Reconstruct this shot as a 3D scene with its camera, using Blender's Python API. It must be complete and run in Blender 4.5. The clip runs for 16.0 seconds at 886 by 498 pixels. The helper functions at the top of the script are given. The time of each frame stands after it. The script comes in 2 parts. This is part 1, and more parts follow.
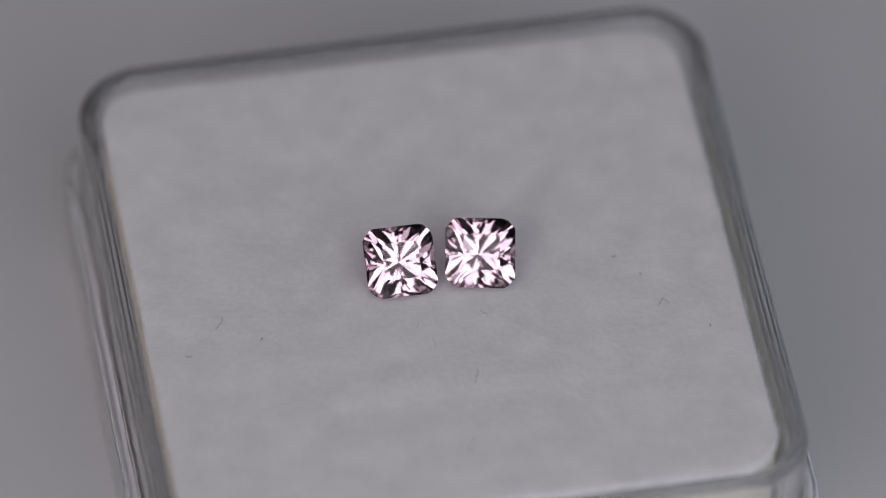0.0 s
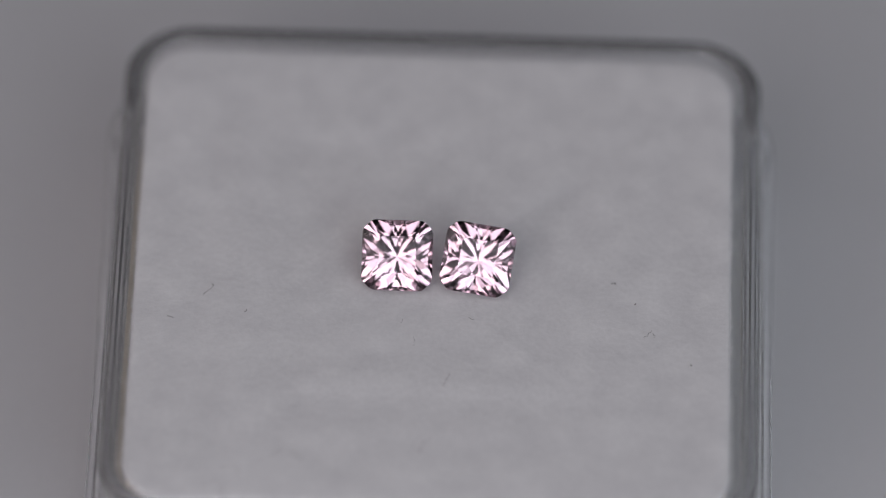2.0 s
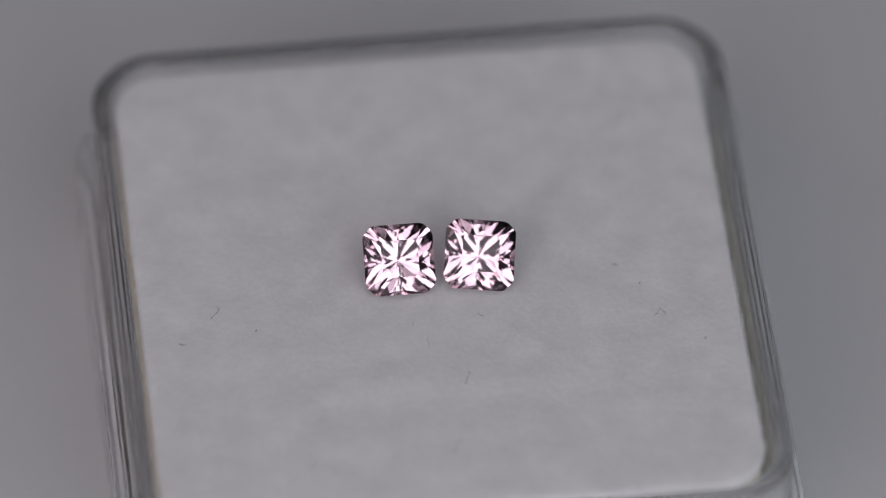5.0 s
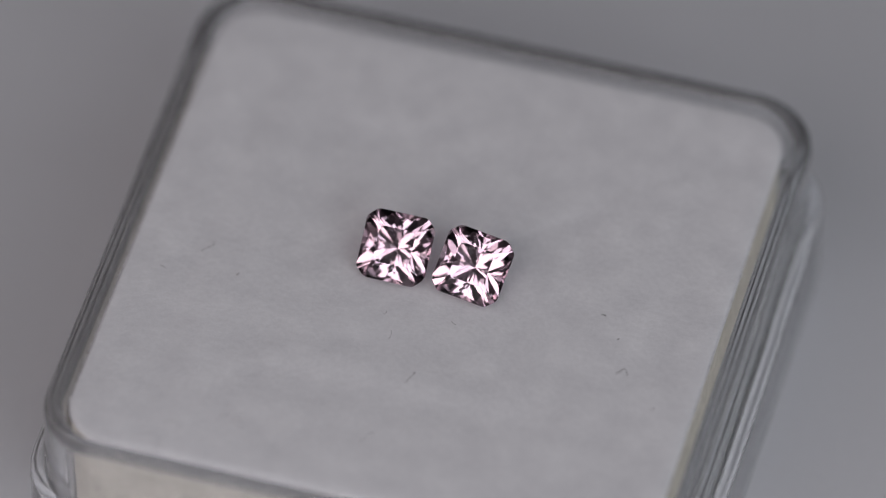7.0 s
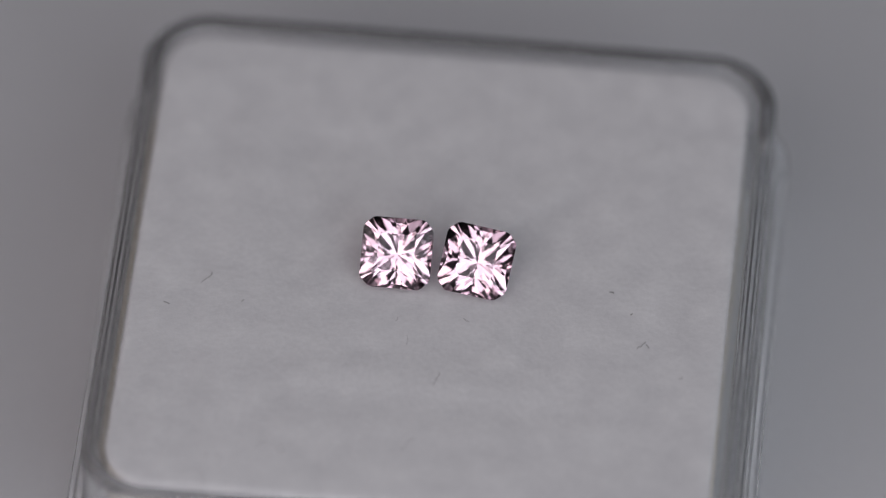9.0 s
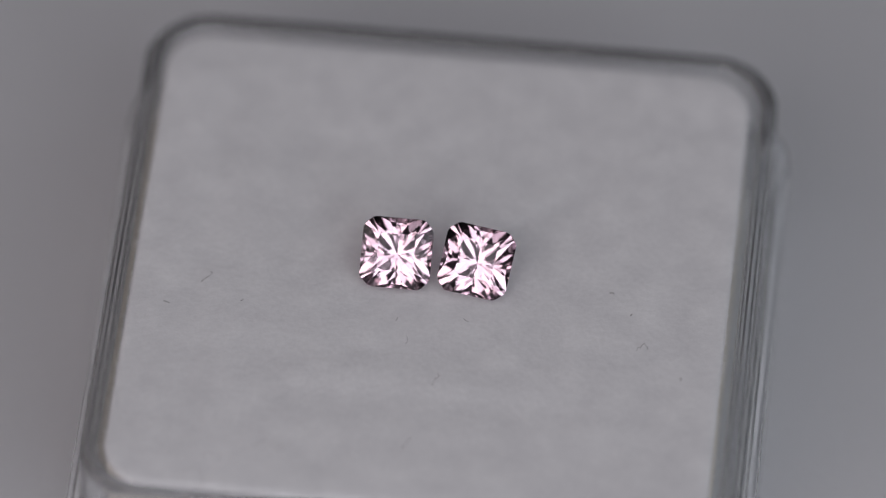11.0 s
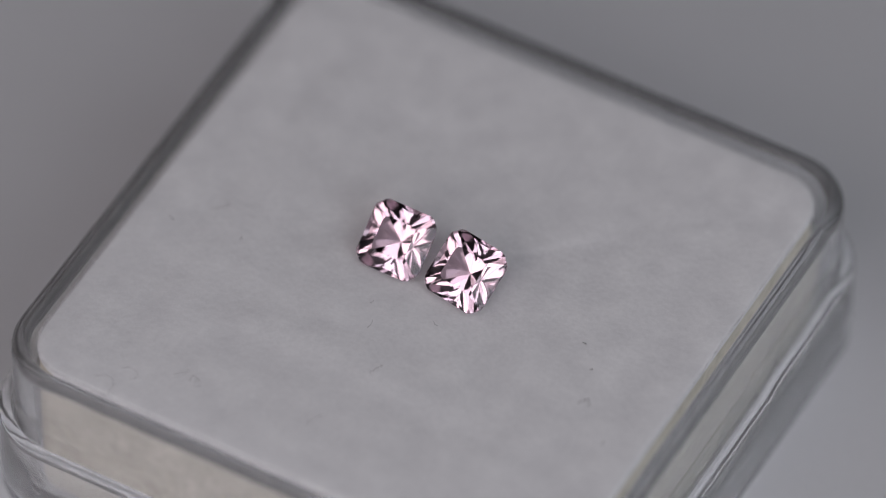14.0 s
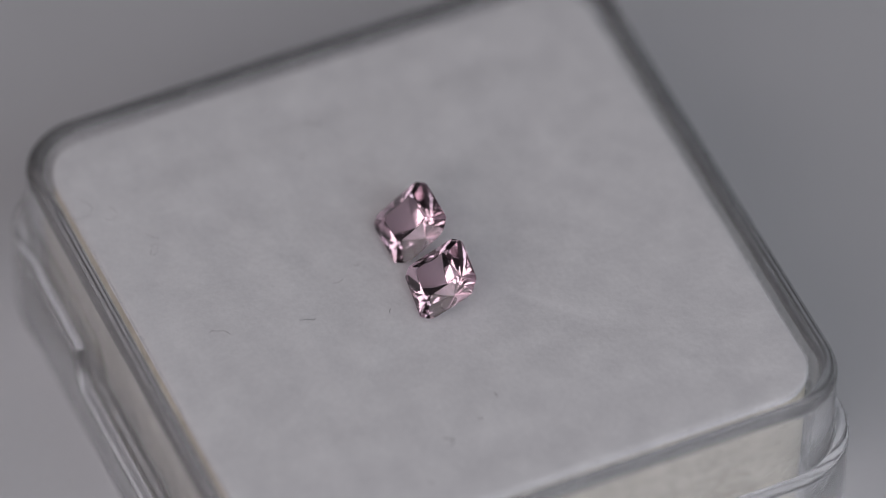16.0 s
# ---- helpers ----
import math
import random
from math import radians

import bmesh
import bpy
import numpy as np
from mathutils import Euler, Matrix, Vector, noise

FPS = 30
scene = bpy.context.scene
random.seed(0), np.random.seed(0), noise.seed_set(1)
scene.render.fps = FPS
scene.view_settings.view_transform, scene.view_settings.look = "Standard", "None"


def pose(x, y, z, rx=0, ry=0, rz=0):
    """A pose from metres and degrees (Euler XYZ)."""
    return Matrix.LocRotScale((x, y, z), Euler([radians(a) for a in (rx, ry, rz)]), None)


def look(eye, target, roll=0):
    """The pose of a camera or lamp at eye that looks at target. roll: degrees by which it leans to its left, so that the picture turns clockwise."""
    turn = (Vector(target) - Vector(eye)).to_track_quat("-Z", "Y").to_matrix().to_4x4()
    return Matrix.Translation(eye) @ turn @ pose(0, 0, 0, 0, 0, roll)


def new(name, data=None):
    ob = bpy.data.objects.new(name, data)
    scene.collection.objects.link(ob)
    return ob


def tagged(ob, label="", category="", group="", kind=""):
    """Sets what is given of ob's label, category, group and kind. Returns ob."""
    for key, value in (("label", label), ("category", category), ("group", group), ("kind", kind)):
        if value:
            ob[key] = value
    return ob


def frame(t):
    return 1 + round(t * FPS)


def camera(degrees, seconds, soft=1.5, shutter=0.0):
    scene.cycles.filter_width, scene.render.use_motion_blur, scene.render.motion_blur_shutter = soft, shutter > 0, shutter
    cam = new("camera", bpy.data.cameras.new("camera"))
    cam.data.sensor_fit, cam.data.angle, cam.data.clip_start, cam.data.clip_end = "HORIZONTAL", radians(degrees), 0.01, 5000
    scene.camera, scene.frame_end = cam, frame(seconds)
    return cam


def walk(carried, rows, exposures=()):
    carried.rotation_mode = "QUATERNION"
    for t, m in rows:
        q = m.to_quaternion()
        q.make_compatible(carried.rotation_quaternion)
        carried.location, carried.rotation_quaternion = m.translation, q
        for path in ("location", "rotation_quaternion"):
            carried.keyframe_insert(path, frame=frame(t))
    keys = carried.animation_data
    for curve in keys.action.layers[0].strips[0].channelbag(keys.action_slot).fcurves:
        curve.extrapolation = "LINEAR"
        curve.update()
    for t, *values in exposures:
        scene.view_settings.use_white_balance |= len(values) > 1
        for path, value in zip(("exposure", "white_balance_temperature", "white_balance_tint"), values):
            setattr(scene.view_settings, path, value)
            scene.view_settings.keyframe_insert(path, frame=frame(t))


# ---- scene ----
# The camera stands still on its tripod; the clear box is turned by a turntable under it.
FOAM = 0.0118          # height of the pad's top over the table
cam = camera(6.045, 16.0, soft=0.9)
EYE = pose(0.000272, -0.325443, 0.372942 + FOAM, 41.226, -0.723, 0.825)
walk(cam, [(0.0, EYE), (16.0, EYE)])
cam.data.dof.use_dof = True
cam.data.dof.focus_distance = 0.4925
cam.data.dof.aperture_fstop = 13.0

MM = 0.001

# ---- light ----
world = bpy.data.worlds.new("world")
scene.world = world
world.use_nodes = True
world.node_tree.nodes["Background"].inputs[0].default_value = (0.9, 0.95, 1.0, 1)
world.node_tree.nodes["Background"].inputs[1].default_value = 0.02


def area_lamp(name, eye, target, sx, sy, watts, colour):
    data = bpy.data.lights.new(name, "AREA")
    data.shape, data.size, data.size_y = "RECTANGLE", sx, sy
    data.energy, data.color = watts, colour
    ob = new(name, data)
    ob.matrix_world = look(eye, target)
    return ob


LED = (0.95, 0.92, 1.0)
WARM, COOL = (1.0, 0.91, 0.94), (0.89, 0.92, 1.0)
for side, tint in ((-1, WARM), (1, COOL)):
    area_lamp("softbox_lamp", (side * 0.18, -0.30, 0.25), (0, 0, 0.01), 0.225, 0.31, 0.445 + 0.008 * side, tint)
    area_lamp("softbox_lamp", (side * 0.42, -0.06, 0.28), (0, 0, 0.01), 0.20, 0.28, 0.175 + 0.02 * side, tint)
area_lamp("softbox_lamp", (0, -0.24, 0.54), (0, 0, 0.01), 0.32, 0.18, 0.28, (0.965, 0.92, 1.0))


# ---- materials ----
def material(name):
    m = bpy.data.materials.new(name)
    m.use_nodes = True
    nt = m.node_tree
    return m, nt, nt.nodes["Principled BSDF"]


def noise_node(nt, scale, detail=4.0, rough=0.55, coord="Object", stretch=None):
    tc = nt.nodes.new("ShaderNodeTexCoord")
    n = nt.nodes.new("ShaderNodeTexNoise")
    n.inputs["Scale"].default_value = scale
    n.inputs["Detail"].default_value = detail
    n.inputs["Roughness"].default_value = rough
    if stretch:
        mp = nt.nodes.new("ShaderNodeMapping")
        mp.inputs["Scale"].default_value = stretch
        nt.links.new(tc.outputs[coord], mp.inputs["Vector"])
        nt.links.new(mp.outputs["Vector"], n.inputs["Vector"])
    else:
        nt.links.new(tc.outputs[coord], n.inputs["Vector"])
    return n


def ramp_node(nt, src, stops):
    r = nt.nodes.new("ShaderNodeValToRGB")
    while len(r.color_ramp.elements) < len(stops):
        r.color_ramp.elements.new(0.5)
    for e, (p, c) in zip(r.color_ramp.elements, stops):
        e.position, e.color = p, (*c, 1)
    nt.links.new(src.outputs["Fac"], r.inputs["Fac"])
    return r


def mix_node(nt, a, b, fac, mode="MULTIPLY"):
    m = nt.nodes.new("ShaderNodeMix")
    m.data_type, m.blend_type = "RGBA", mode
    m.inputs[0].default_value = fac
    nt.links.new(a.outputs["Color"], m.inputs[6])
    nt.links.new(b.outputs["Color"], m.inputs[7])
    return m


def bump_node(nt, bsdf, layers):
    """layers: (noise node, strength, depth in metres)."""
    last = None
    for src, strength, depth in layers:
        b = nt.nodes.new("ShaderNodeBump")
        b.inputs["Strength"].default_value = strength
        b.inputs["Distance"].default_value = depth
        nt.links.new(src.outputs["Fac"], b.inputs["Height"])
        if last:
            nt.links.new(last.outputs["Normal"], b.inputs["Normal"])
        last = b
    nt.links.new(last.outputs["Normal"], bsdf.inputs["Normal"])


def soft_surface(name, dark, light, tint, fine, broad, depth):
    """A matt, slightly mottled surface: felt, foam, paper, paint."""
    m, nt, b = material(name)
    big = noise_node(nt, broad, 3.0)
    small = noise_node(nt, fine, 6.0, 0.65)
    a = ramp_node(nt, big, [(0.3, dark), (0.7, light)])
    c = ramp_node(nt, small, [(0.3, tint), (0.65, (1, 1, 1))])
    mx = mix_node(nt, a, c, 0.8)
    nt.links.new(mx.outputs[2], b.inputs["Base Color"])
    b.inputs["Roughness"].default_value = 0.95
    b.inputs["Specular IOR Level"].default_value = 0.15
    bump_node(nt, b, [(big, 0.5, depth * 4), (small, 0.6, depth)])
    return m


FELT = soft_surface("white_felt", (0.735, 0.735, 0.745), (0.835, 0.835, 0.84), (0.91, 0.91, 0.91), 3400, 420, 0.00004)
FOAM_SIDE = soft_surface("cream_foam", (0.545, 0.515, 0.445), (0.655, 0.62, 0.545), (0.66, 0.65, 0.61), 1500, 420, 0.00012)
TABLE = soft_surface("pale_grey_table", (0.590, 0.597, 0.610), (0.630, 0.637, 0.650), (0.97, 0.97, 0.97), 1500, 25, 0.00001)
# grey of the unseen added screens, tuned for what the gems reflect
SCREEN = soft_surface("grey_screen_fabric", (0.27, 0.27, 0.27), (0.31, 0.31, 0.31), (0.97, 0.97, 0.97), 900, 12, 0.0001)
WALL = soft_surface("grey_wall_paint", (0.20, 0.20, 0.21), (0.24, 0.24, 0.25), (0.95, 0.95, 0.95), 60, 3, 0.0004)


def clear_plastic(name, tint, scratch, clear):
    m, nt, b = material(name)
    b.inputs["Base Color"].default_value = (*tint, 1)
    b.inputs["Transmission Weight"].default_value = clear
    b.inputs["IOR"].default_value = 1.49
    n = noise_node(nt, 220, 2.0, 0.5)
    r = ramp_node(nt, n, [(0.4, (0.02,) * 3), (0.8, (scratch,) * 3)])
    nt.links.new(r.outputs["Color"], b.inputs["Roughness"])
    w = noise_node(nt, 160, 2.0)
    bump_node(nt, b, [(w, 0.12, 0.0002)])
    return m


TRAY_PLASTIC = clear_plastic("clear_polystyrene", (0.95, 0.955, 0.965), 0.09, 0.925)
LID_PLASTIC = clear_plastic("clear_lid_polystyrene", (0.95, 0.955, 0.96), 0.09, 0.93)


def gem_material(name, tint):
    m, nt, b = material(name)
    nt.nodes.remove(b)
    g = nt.nodes.new("ShaderNodeBsdfGlass")
    g.inputs["Color"].default_value = (*tint, 1)
    g.inputs["Roughness"].default_value = 0.0
    g.inputs["IOR"].default_value = 1.72
    nt.links.new(g.outputs[0], nt.nodes["Material Output"].inputs["Surface"])
    return m


GEM = gem_material("pale_pink_crystal", (0.988, 0.908, 0.944))


def plain(name, colour, rough):
    m, nt, b = material(name)
    n = noise_node(nt, 4000, 2.0)
    r = ramp_node(nt, n, [(0.3, tuple(c * 0.7 for c in colour)), (0.7, colour)])
    nt.links.new(r.outputs["Color"], b.inputs["Base Color"])
    b.inputs["Roughness"].default_value = rough
    return m


LINT_DARK = plain("dark_lint", (0.20, 0.19, 0.185), 0.9)
LINT_PALE = plain("grey_lint", (0.26, 0.25, 0.25), 0.9)
FUZZ = plain("white_fuzz", (0.76, 0.76, 0.77), 0.95)


# ---- mesh helpers ----
def mesh_of(name, bm, mat, smooth=True, closed=True):
    me = bpy.data.meshes.new(name)
    if closed:
        bmesh.ops.recalc_face_normals(bm, faces=bm.faces)
    bm.to_mesh(me)
    bm.free()
    me.materials.append(mat)
    if smooth:
        me.polygons.foreach_set("use_smooth", [True] * len(me.polygons))
        me.set_sharp_from_angle(angle=radians(50))
    return me


def thing(name, bm, mat, smooth=True):
    return new(name, mesh_of(name, bm, mat, smooth))


def part(name, bm, mat, parent, label="", smooth=True, closed=True):
    ob = new(name, mesh_of(name, bm, mat, smooth, closed))
    ob.parent = parent
    return tagged(ob, label) if label else ob


def rounded_square(half, radius, n=10):
    """Points of a square with round corners, in millimetres, counter-clockwise."""
    pts = []
    for k, (sx, sy) in enumerate(((1, 1), (-1, 1), (-1, -1), (1, -1))):
        cx, cy = sx * (half - radius), sy * (half - radius)
        arc = [(math.cos(radians(90 * k + 90 * i / n)), math.sin(radians(90 * k + 90 * i / n))) for i in range(n + 1)]
        (ax, ay), (bx, by) = arc[0], arc[-1]
        pts.append((cx + radius * ax + 0.35 * ay, cy + radius * ay - 0.35 * ax))
        pts += [(cx + radius * x, cy + radius * y) for x, y in arc]
        pts.append((cx + radius * bx - 0.35 * by, cy + radius * by + 0.35 * bx))
    return pts


def loft(bm, rings, close=False):
    """Skin a list of rings of equal length; close joins the last to the first."""
    loops = [[bm.verts.new(p) for p in ring] for ring in rings]
    n = len(loops[0])
    pairs = list(zip(loops, loops[1:])) + ([(loops[-1], loops[0])] if close else [])
    for a, b in pairs:
        for i in range(n):
            bm.faces.new((a[i], a[(i + 1) % n], b[(i + 1) % n], b[i]))
    return loops


def ring(half, radius, z, wobble=0.0):
    return [(x * MM, y * MM, z * MM + wobble * MM * noise.noise((x * 0.3, y * 0.3, z))) for x, y in rounded_square(half, radius)]


# ---- the setting ----
def slab(x0, y0, z0, x1, y1, z1, bevel=0.0):
    bm = bmesh.new()
    bmesh.ops.create_cube(bm, size=1.0)
    for v in bm.verts:
        v.co = Vector((x0 if v.co.x < 0 else x1, y0 if v.co.y < 0 else y1, z0 if v.co.z < 0 else z1))
    if bevel:
        bmesh.ops.bevel(bm, geom=list(bm.edges), offset=bevel, segments=3, affect="EDGES")
    return bm


tagged(thing("table_top", slab(-0.75, -0.7, -0.03, 0.75, 0.7, 0.0, 0.004), TABLE), "pale grey smooth matt table top", "table", kind="structure")
for nm, b in (("wall_north", (-1.6, 1.5, -0.75, 1.6, 1.6, 1.7)), ("wall_south", (-1.6, -1.6, -0.75, 1.6, -1.5, 1.7)),
              ("wall_east", (1.5, -1.5, -0.75, 1.6, 1.5, 1.7)), ("wall_west", (-1.6, -1.5, -0.75, -1.5, 1.5, 1.7)),
              ("ceiling", (-1.6, -1.6, 1.7, 1.6, 1.6, 1.8)), ("floor", (-1.6, -1.6, -0.85, 1.6, 1.6, -0.75))):
    tagged(thing(nm, slab(*b), WALL, False), "plain grey painted room surface", nm.split("_")[0], kind="structure")

# unseen grey fabric box round table and camera, added to shape the light
for nm, b in (("tent_wall_west", (-0.56, -0.62, 0.0, -0.55, 0.55, 0.95)), ("tent_wall_east", (0.55, -0.62, 0.0, 0.56, 0.55, 0.95)),
              ("tent_wall_north", (-0.56, 0.55, 0.0, 0.56, 0.56, 0.95)), ("tent_wall_south", (-0.56, -0.63, 0.0, 0.56, -0.62, 0.95)), ("tent_roof", (-0.56, -0.63, 0.95, 0.56, 0.56, 0.96))):
    tagged(thing(nm, slab(*b), SCREEN, False), "unseen plain grey fabric screen, added to shape the light", "light tent", kind="structure")

# ---- the box ----
CX, CY = -0.13, -0.60        # the box's middle, in millimetres from the turning axis
HALF, CORNER = 19.13, 4.1
TOP = FOAM / MM          # pad top, in millimetres
RIM = TOP + 0.5
BOX = pose(CX * MM, CY * MM, 0)
PAD = pose((CX - 0.15) * MM, CY * MM, 0)     # the pad sits a little to one side in the box


def shell_and_rim(bm, rings, first, last, mat, parent, label):
    """The walls and floor of a dish as one part, its rounded rim as another."""
    bm.faces.new(loft(bm, rings[:first + 1])[0][::-1])
    bm.faces.new(loft(bm, rings[last:])[-1])
    shell = part("shell", bm, mat, parent, label, closed=False)
    bm = bmesh.new()
    loft(bm, rings[first:last + 1])
    rim = part("rim", bm, mat, parent, "rounded clear plastic rim", closed=False)
    shell.visible_shadow = rim.visible_shadow = False


def build_tray():
    tray = new("display_box")
    tagged(tray, "clear plastic square display box without its lid, holding a white pad", "box")
    h, r = HALF, CORNER
    bm = bmesh.new()
    w = 0.55                  # half the wall's thickness, the rim is a half round
    prof = [(h - 1.0, 0.72), (h - 0.3, 0.95), (h, 1.6), (h, 1.9), (h, RIM - w - 0.15)]
    prof += [(h - w + w * math.cos(radians(t)), RIM - w + w * math.sin(radians(t))) for t in range(0, 181, 20)]
    prof += [(h - 2 * w, RIM - w - 0.15), (h - 2 * w - 0.03, 2.6), (h - 2 * w - 0.06, 2.3), (h - 1.9, 1.8)]
    rings = [ring(a, r - (h - a), z, 0.05) for a, z in prof]
    shell_and_rim(bm, rings, 4, 15, TRAY_PLASTIC, tray, "clear moulded plastic")
    return tray


def build_lid():
    """The upturned lid in which the box stands; its rim dips to a thumb notch on two sides."""
    lid = new("box_lid")
    tagged(lid, "clear plastic lid turned upside down under the box, notched rim", "lid")
    h, r, high, low = 20.05, 5.0, 6.6, 4.0
    bm = bmesh.new()

    def side_points(half, radius):
        pts = rounded_square(half, radius, 8)
        out = []
        for i, p in enumerate(pts):
            q = pts[(i + 1) % len(pts)]
            out.append(p)
            if math.dist(p, q) > 5:
                steps = (-0.50, -0.475, -0.45, -0.38, -0.36, -0.34, -0.1, 0.1, 0.34, 0.36, 0.38, 0.45, 0.475, 0.50)
                mx, my = (p[0] + q[0]) / 2, (p[1] + q[1]) / 2
                for s in steps:
                    out.append((mx + (q[0] - p[0]) / 2 * s, my + (q[1] - p[1]) / 2 * s))
        return out

    def height(x, y):
        u = min(abs(x), abs(y)) / (h - r)
        f = min(1.0, max(0.0, (u - 0.37) / 0.09))
        drop = (high - low) if abs(y) > abs(x) else 0.3
        return high - drop * (1 - f)

    def band(half, radius, fall):
        return [(x * MM, y * MM, (height(x, y) - fall) * MM) for x, y in side_points(half, radius)]

    def level(half, radius, z):
        return [(x * MM, y * MM, z * MM) for x, y in side_points(half, radius)]

    rings = [level(h - 0.8, r - 0.8, 0.0), level(h - 0.2, r - 0.2, 0.2), level(h, r, 0.8), level(h, r, 1.0), band(h, r, 0.3), band(h, r, 0.10), band(h - 0.10, r - 0.10, 0.0),
             band(h - 0.74, r - 0.74, 0.0), band(h - 0.84, r - 0.84, 0.10), band(h - 0.84, r - 0.84, 0.3), level(h - 0.84, r - 0.84, 1.3), level(h - 0.9, r - 0.9, 1.1), level(h - 1.5, r - 1.4, 0.7)]
    shell_and_rim(bm, rings, 4, 9, LID_PLASTIC, lid, "clear scuffed plastic")
    return lid


def build_pad():
    pad = new("foam_pad")
    tagged(pad, "white felt-topped foam pad filling the clear box", "pad")
    h = HALF - 1.75
    r = CORNER - 1.5
    bm = bmesh.new()
    loops = loft(bm, [ring(h + 0.06, r + 0.06, z, 0.3) for z in np.linspace(1.85, TOP - 0.55, 9)])
    bm.faces.new(loops[0][::-1])
    bm.faces.new(loops[-1])
    part("foam_core", bm, FOAM_SIDE, pad, "cream open-cell foam")
    bm = bmesh.new()
    prof = [(h + 0.16, TOP - 0.55), (h + 0.18, TOP - 0.4), (h + 0.17, TOP - 0.14), (h + 0.12, TOP - 0.05), (h, TOP - 0.02), (h - 0.4, TOP)]
    rings = [ring(a, r - (h - a), z, 0.08) for a, z in prof]
    loops = loft(bm, rings)
    bm.faces.new(loops[0][::-1])
    last = loops[-1]
    for s in np.linspace(0.93, 0.05, 24):
        nxt = [bm.verts.new((v.co.x * s, v.co.y * s, 0)) for v in loops[-1]]
        for v in nxt:
            v.co.z = (TOP + 0.10 * noise.noise(v.co * 300) + 0.05 * noise.noise(v.co * 900) - 0.05) * MM
        n = len(nxt)
        for i in range(n):
            bm.faces.new((last[i], last[(i + 1) % n], nxt[(i + 1) % n], nxt[i]))
        last = nxt
    bm.faces.new(last)
    part("felt_top", bm, FELT, pad, "white fibrous felt")
    # frayed fibres round the edge of the felt
    rnd = random.Random(5)
    bm = bmesh.new()
    edge = rounded_square(h + 0.17, r + 0.15, 14)
    spans = [math.dist(edge[i], edge[(i + 1) % len(edge)]) for i in range(len(edge))]
    for i in rnd.choices(range(len(edge)), spans, k=5200):
        p, q = edge[i], edge[(i + 1) % len(edge)]
        s = rnd.random()
        x, y = p[0] + (q[0] - p[0]) * s, p[1] + (q[1] - p[1]) * s
        k = rnd.uniform(0.94, 1.0) if rnd.random() < 0.25 else rnd.uniform(0.996, 1.0)
        x, y = x * k, y * k
        a = math.atan2(y, x) + rnd.uniform(-1.3, 1.3)
        ln = rnd.uniform(0.06, 0.42) * (0.5 + 0.9 * abs(noise.noise((x * 0.7, y * 0.7, 1.0))))
        base = Vector((x, y, TOP - 0.16))
        tip = base + Vector((math.cos(a) * ln, math.sin(a) * ln, rnd.uniform(0.02, 0.24)))
        side = Vector((-math.sin(a), math.cos(a), 0)) * 0.022
        vs = [bm.verts.new(w * MM) for w in (base - side, base + side, base + Vector((0, 0, 0.03)), tip)]
        for f in ((0, 1, 3), (1, 2, 3), (2, 0, 3)):
            bm.faces.new([vs[j] for j in f])
    tagged(part("felt_fuzz", bm, FUZZ, pad, smooth=False), kind="stuff")
    return pad


# ---- the gems ----
# Slopes in degrees, depths in half widths. Crown: breaks, mains; pavilion: breaks, mains.
CUT = dict(table=0.522, rise=0.324, side=47.4, corner=40.4, upper=34.37, upper_corner=29.4, star=27.9, breaks=((12.7, 40.0), (21.6, 37.6), (33.0, 42.3)),
           low_side=55.4, low_corner=52.5, low_breaks=((10.5, 48.8), (23.4, 48.2), (35.5, 49.0)),
           mains=((6.05, 40.6, 1.064), (10.05, 41.4, 1.076), (17.4, 42.9, 1.111), (24.4, 43.1, 1.155), (30.5, 41.2, 1.15), (36.1, 41.4, 1.054)),
           keel=(43.1, 1.099), corner_keel=(40.7, 1.22))


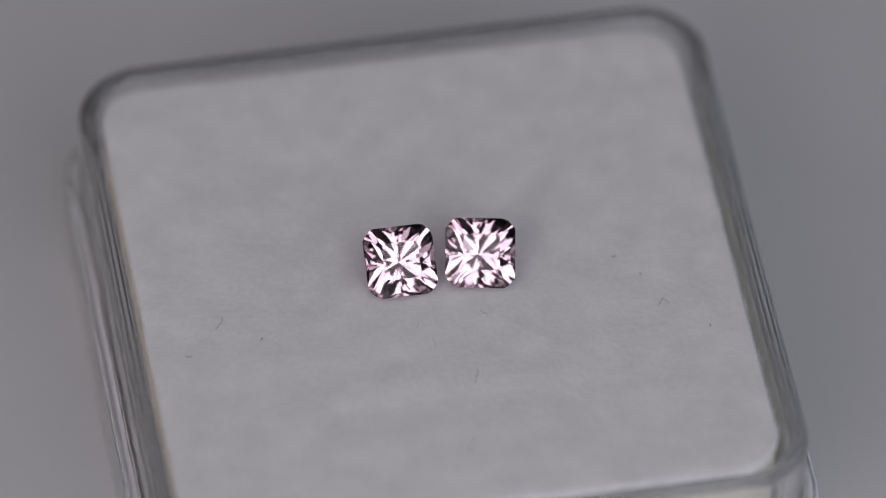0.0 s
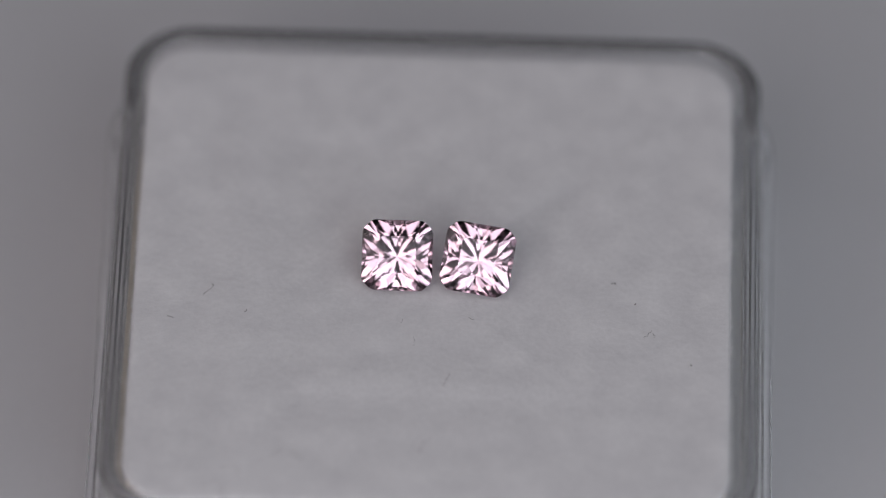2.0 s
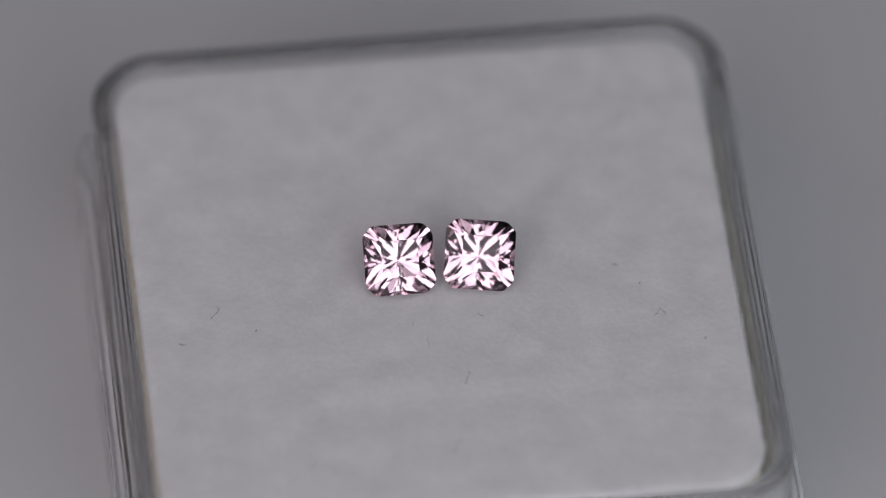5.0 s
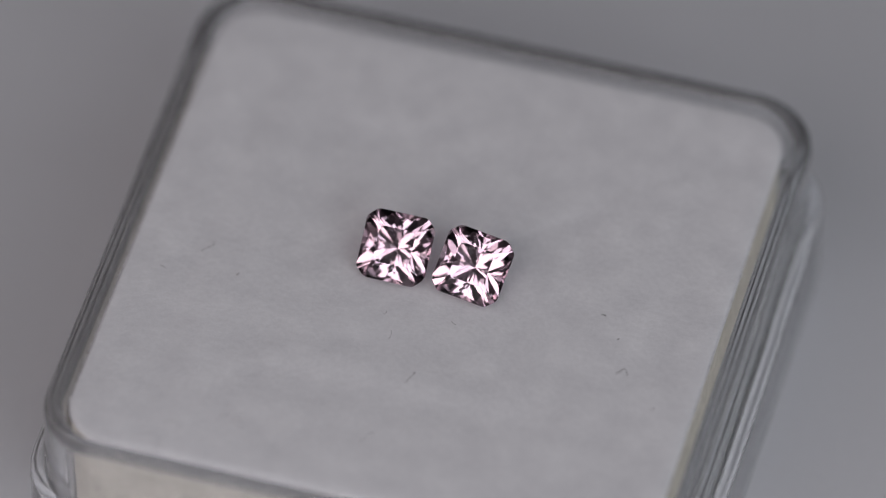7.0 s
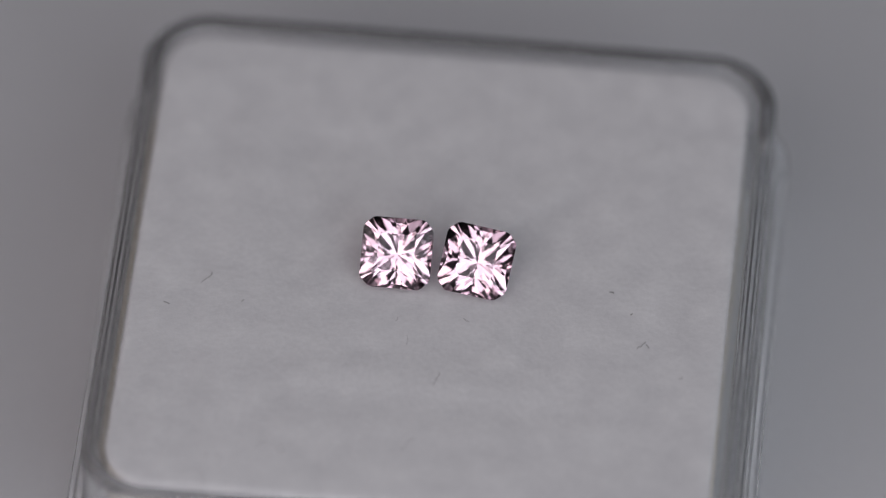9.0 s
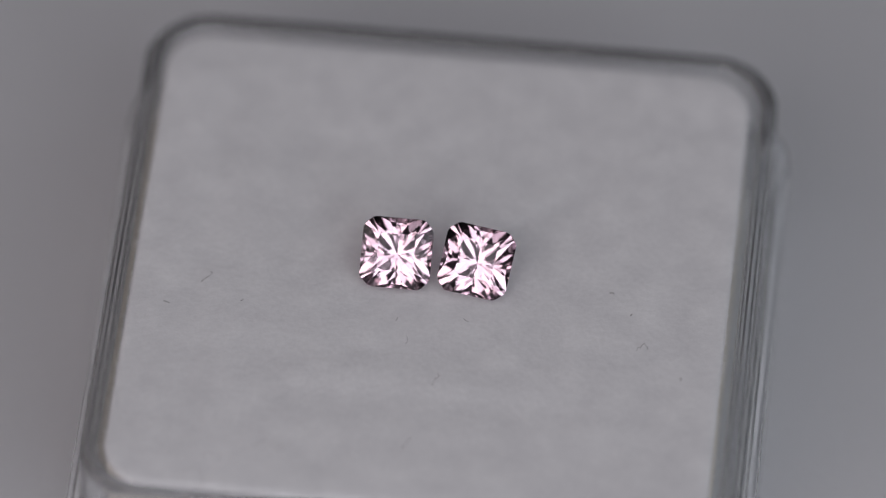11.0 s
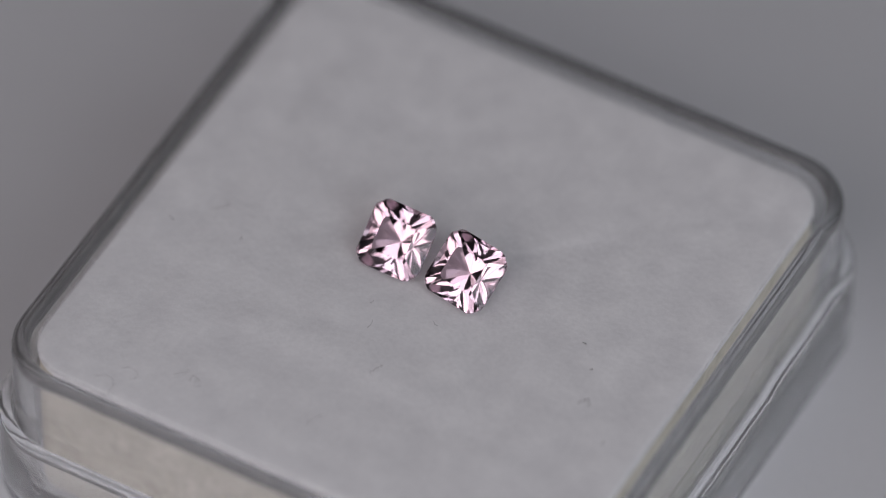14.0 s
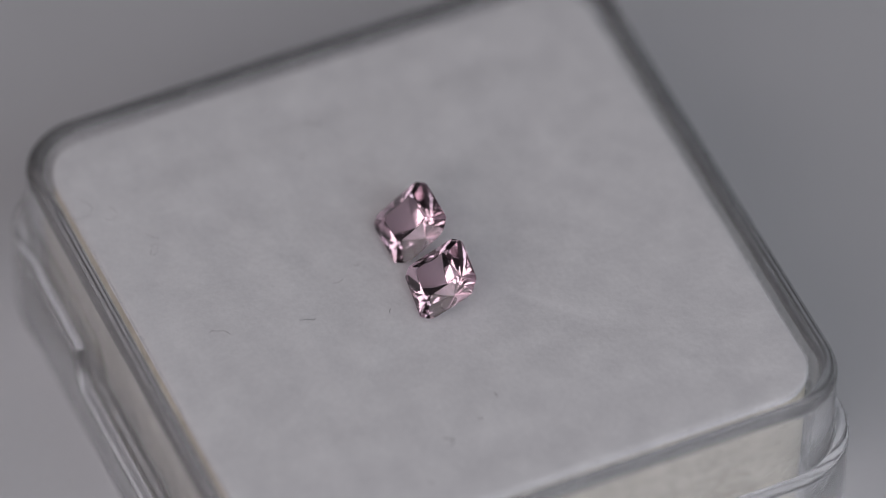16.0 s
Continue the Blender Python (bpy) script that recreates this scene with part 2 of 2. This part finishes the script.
def gem_mesh(cut, seed, width):
    """A square cut-corner brilliant, table up, girdle at z = 0: a block cut by its facets' planes."""
    a = width / 2
    planes = []

    def facet(azimuth, slope, reach, z0):
        """A plane through (reach, z0) along that azimuth; slope: degrees from level, negative under the girdle."""
        az, s = radians(azimuth), radians(abs(slope))
        out = Vector((math.cos(az), math.sin(az), 0))
        n = out * math.sin(s) + Vector((0, 0, math.copysign(math.cos(s), slope)))
        planes.append((out * reach * a + Vector((0, 0, z0 * a)), n))

    c = 0.72
    corners = ((1, c), (c, 1), (-c, 1), (-1, c), (-1, -c), (-c, -1), (c, -1), (1, -c))

    def reach(azimuth):
        az = radians(azimuth)
        return max(x * math.cos(az) + y * math.sin(az) for x, y in corners)

    def cone(azimuth, slope, depth):
        """A pavilion plane that falls to that depth on the axis."""
        facet(azimuth, -slope, depth / math.tan(radians(slope)), 0)

    g, table, rise = 0.03, cut["table"], cut["rise"]
    rnd = random.Random(seed)
    j = lambda w: rnd.uniform(-w, w)
    planes.append((Vector((0, 0, rise * a)), Vector((0, 0, 1))))
    for k in range(4):
        q = 90 * k
        facet(q, 90, 1, 0), facet(q + 45, 90, reach(45), 0)
        facet(q, cut["side"] + j(0.8), 1, g), facet(q + 45, cut["corner"] + j(0.8), reach(45), g)
        facet(q, cut["upper"] + j(0.5), table, rise), facet(q + 45, cut["upper_corner"] + j(0.5), table * 1.33, rise)
        for s in (-1, 1):
            for az, slope in cut["breaks"]:
                facet(q + s * az, slope + j(0.6), reach(az), g)
            facet(q + s * 22.5, cut["star"] + j(0.5), table * 1.2, rise)
        facet(q, -(cut["low_side"] + j(0.6)), 1, -g), facet(q + 45, -(cut["low_corner"] + j(0.6)), reach(45), -g)
        for s in (-1, 1):
            for az, slope in cut["low_breaks"]:
                facet(q + s * az, -(slope + j(0.6)), reach(az), -g)
            for az, slope, depth in cut["mains"]:
                cone(q + s * az, slope + j(0.3), depth)
        cone(q, cut["keel"][0] + j(0.3), cut["keel"][1])
        cone(q + 45, cut["corner_keel"][0] + j(0.3), cut["corner_keel"][1])
    bm = bmesh.new()
    bmesh.ops.create_cube(bm, size=4 * a)
    for co, n in planes:
        geom = list(bm.verts) + list(bm.edges) + list(bm.faces)
        cutg = bmesh.ops.bisect_plane(bm, geom=geom, dist=1e-5, plane_co=co, plane_no=n, clear_outer=True)["geom_cut"]
        edges = [e for e in cutg if isinstance(e, bmesh.types.BMEdge)]
        if len(edges) > 2:
            bmesh.ops.contextual_create(bm, geom=edges)
    bmesh.ops.remove_doubles(bm, verts=bm.verts, dist=2e-3)
    bmesh.ops.recalc_face_normals(bm, faces=bm.faces)
    bmesh.ops.scale(bm, vec=(MM, MM, MM), verts=bm.verts)
    return bm


def build_gem(cut, seed, width, label):
    """One closed stone, split into its table, crown, girdle and pavilion."""
    gem = new("gemstone")
    tagged(gem, label, "gemstone", "pair of pink gemstones")
    whole = gem_mesh(cut, seed, width)
    for nm, test in (("table_facet", lambda z: z > 0.995), ("crown", lambda z: 0.05 < z <= 0.995), ("girdle", lambda z: abs(z) <= 0.05), ("pavilion", lambda z: z < -0.05)):
        piece = whole.copy()
        bmesh.ops.delete(piece, geom=[f for f in piece.faces if not test(f.normal.z)], context="FACES")
        part(nm, piece, GEM, gem, smooth=False, closed=False)
    whole.free()
    return gem


def gem_pose(ob, x, y, azimuth, lean, roll):
    """Rest the gem on its pavilion, its lowest point on the felt."""
    turn = pose(0, 0, 0, lean, 0, azimuth) @ pose(0, 0, 0, 0, 0, roll)
    low = min((turn @ v.co).z for p in ob.children for v in p.data.vertices)
    return pose(x * MM, y * MM, FOAM - low) @ turn


# ---- lint ----
def build_lint(points, thick, mat, label):
    """A hair of lint: a thin tube along points in millimetres."""
    bm = bmesh.new()
    rings = []
    for i, p in enumerate(points):
        p = Vector(p)
        d = (Vector(points[min(i + 1, len(points) - 1)]) - Vector(points[max(i - 1, 0)])).normalized()
        side = d.cross(Vector((0, 0, 1))).normalized()
        up = side.cross(d)
        w = thick * (0.5 if i in (0, len(points) - 1) else 1.0)
        rings.append([tuple((p + (side * math.cos(t) + up * math.sin(t)) * w) * MM) for t in (0, 2.1, 4.2)])
    loops = loft(bm, rings)
    bm.faces.new(loops[0][::-1])
    bm.faces.new(loops[-1])
    return tagged(thing("lint_fibre", bm, mat), label, "lint", "lint on the pad")


def wisp(x, y, length, turn, curl, seed, n=22):
    rnd = random.Random(seed)
    a = radians(turn)
    pts = []
    px, py = x - math.cos(a) * length / 2, y - math.sin(a) * length / 2
    for i in range(n):
        pts.append((px, py, TOP + 0.06 + 0.03 * math.sin(i * 0.9)))
        a += radians(curl) / n + rnd.uniform(-0.62, 0.62)
        px += math.cos(a) * length / n
        py += math.sin(a) * length / n
    return pts


tray, lid, pad = build_tray(), build_lid(), build_pad()
gem_a = build_gem(CUT, 5, 4.16, "pale pink faceted square gemstone with cut corners, resting on felt")
gem_b = build_gem(CUT, 2, 4.14, "pale pink faceted cut-cornered gemstone leaning on the felt pad")
turned = [(tray, BOX), (lid, BOX), (pad, PAD), (gem_a, gem_pose(gem_a, -2.40, -0.73, 1, 37.0, -1)), (gem_b, gem_pose(gem_b, 2.35, -0.87, 0, 35.0, -8))]
for i, (x, y, ln, tn, curl, th, dark) in enumerate((
        (-13.25, -2.4, 1.25, 40, -60, 0.014, 1), (-15.6, -4.6, 0.45, -40, 60, 0.017, 1), (-11.1, -4.0, 0.3, 0, 20, 0.016, 1),
        (2.1, -3.95, 0.45, -10, 40, 0.014, 1), (12.9, -4.9, 0.95, -55, 30, 0.013, 1), (13.05, -5.1, 0.5, -10, 30, 0.012, 1), (11.7, -2.55, 0.22, 20, 10, 0.018, 1),
        (15.1, -7.0, 0.35, 10, 30, 0.015, 1), (10.4, -0.93, 0.35, 10, 60, 0.018, 1), (-1.05, -5.85, 0.8, -50, 40, 0.011, 0), (-1.9, -4.4, 0.4, 30, 40, 0.011, 0),
        (0.97, -8.8, 1.2, 45, 20, 0.012, 1), (-0.85, -13.7, 1.5, 110, -30, 0.011, 0),
        (-11.8, -16.5, 3.4, 30, -50, 0.008, 0), (-10.35, -16.2, 2.0, 20, 230, 0.008, 0), (-9.0, -15.3, 2.7, 215, 380, 0.008, 0), (-8.95, -14.5, 1.2, 60, 90, 0.008, 0))):
    f = build_lint(wisp(x, y, ln, tn, curl, i), th, LINT_DARK if dark else LINT_PALE,
                   "tiny dark curled fibre lying on white felt" if dark else "faint grey hair of lint lying on felt")
    turned.append((f, pose(0, 0, 0)))

# ---- what moves ----
TURN = [(0.0, 10.85), (0.5, 1.7), (1.0, -6.5), (1.1, -8.3), (1.2, -9.9), (1.3, -11.2), (1.4, -10.8), (1.5, -9.4), (1.6, -7.5), (1.7, -5.7), (2.0, -0.8),
        (2.2, 2.7), (2.3, 4.4), (2.4, 6.1), (2.5, 7.3), (2.6, 6.0), (2.7, 4.2), (3.0, -0.45), (3.5, -9.5), (3.6, -11.0), (3.7, -12.5), (3.8, -13.1), (3.9, -12.5),
        (4.0, -10.7), (4.1, -9.0), (4.2, -7.1), (4.7, 2.0), (5.0, 7.3), (5.2, 9.8), (5.4, 8.6), (5.8, 1.9), (6.3, -7.5), (6.5, -11.6), (6.6, -13.3), (6.7, -14.9),
        (6.8, -16.2), (6.9, -15.9), (7.0, -14.8), (7.1, -12.9), (7.2, -10.8), (7.5, -5.65), (8.0, 3.25), (8.1, 4.9), (8.2, 6.7), (8.3, 7.8), (8.4, 6.2), (8.5, 4.25),
        (8.6, 2.4), (9.0, -4.75), (9.2, -8.1), (9.6, -15.4), (9.9, -20.0), (10.05, -21.0), (10.2, -20.0), (10.6, -12.6), (11.0, -5.0), (11.3, 0.4), (11.5, 3.5), (11.7, 8.0), (11.8, 9.9),
        (11.9, 10.2), (12.0, 8.8), (12.1, 6.8), (12.5, -0.3), (13.0, -8.9), (13.5, -18.5), (14.0, -28.45), (14.5, -37.6), (15.0, -46.7), (15.5, -55.8), (16.0, -65.05)]


def motions():
    for ob, at in turned:
        walk(ob, [(t, pose(0, 0, 0, 0, 0, a) @ at) for t, a in TURN])


motions()
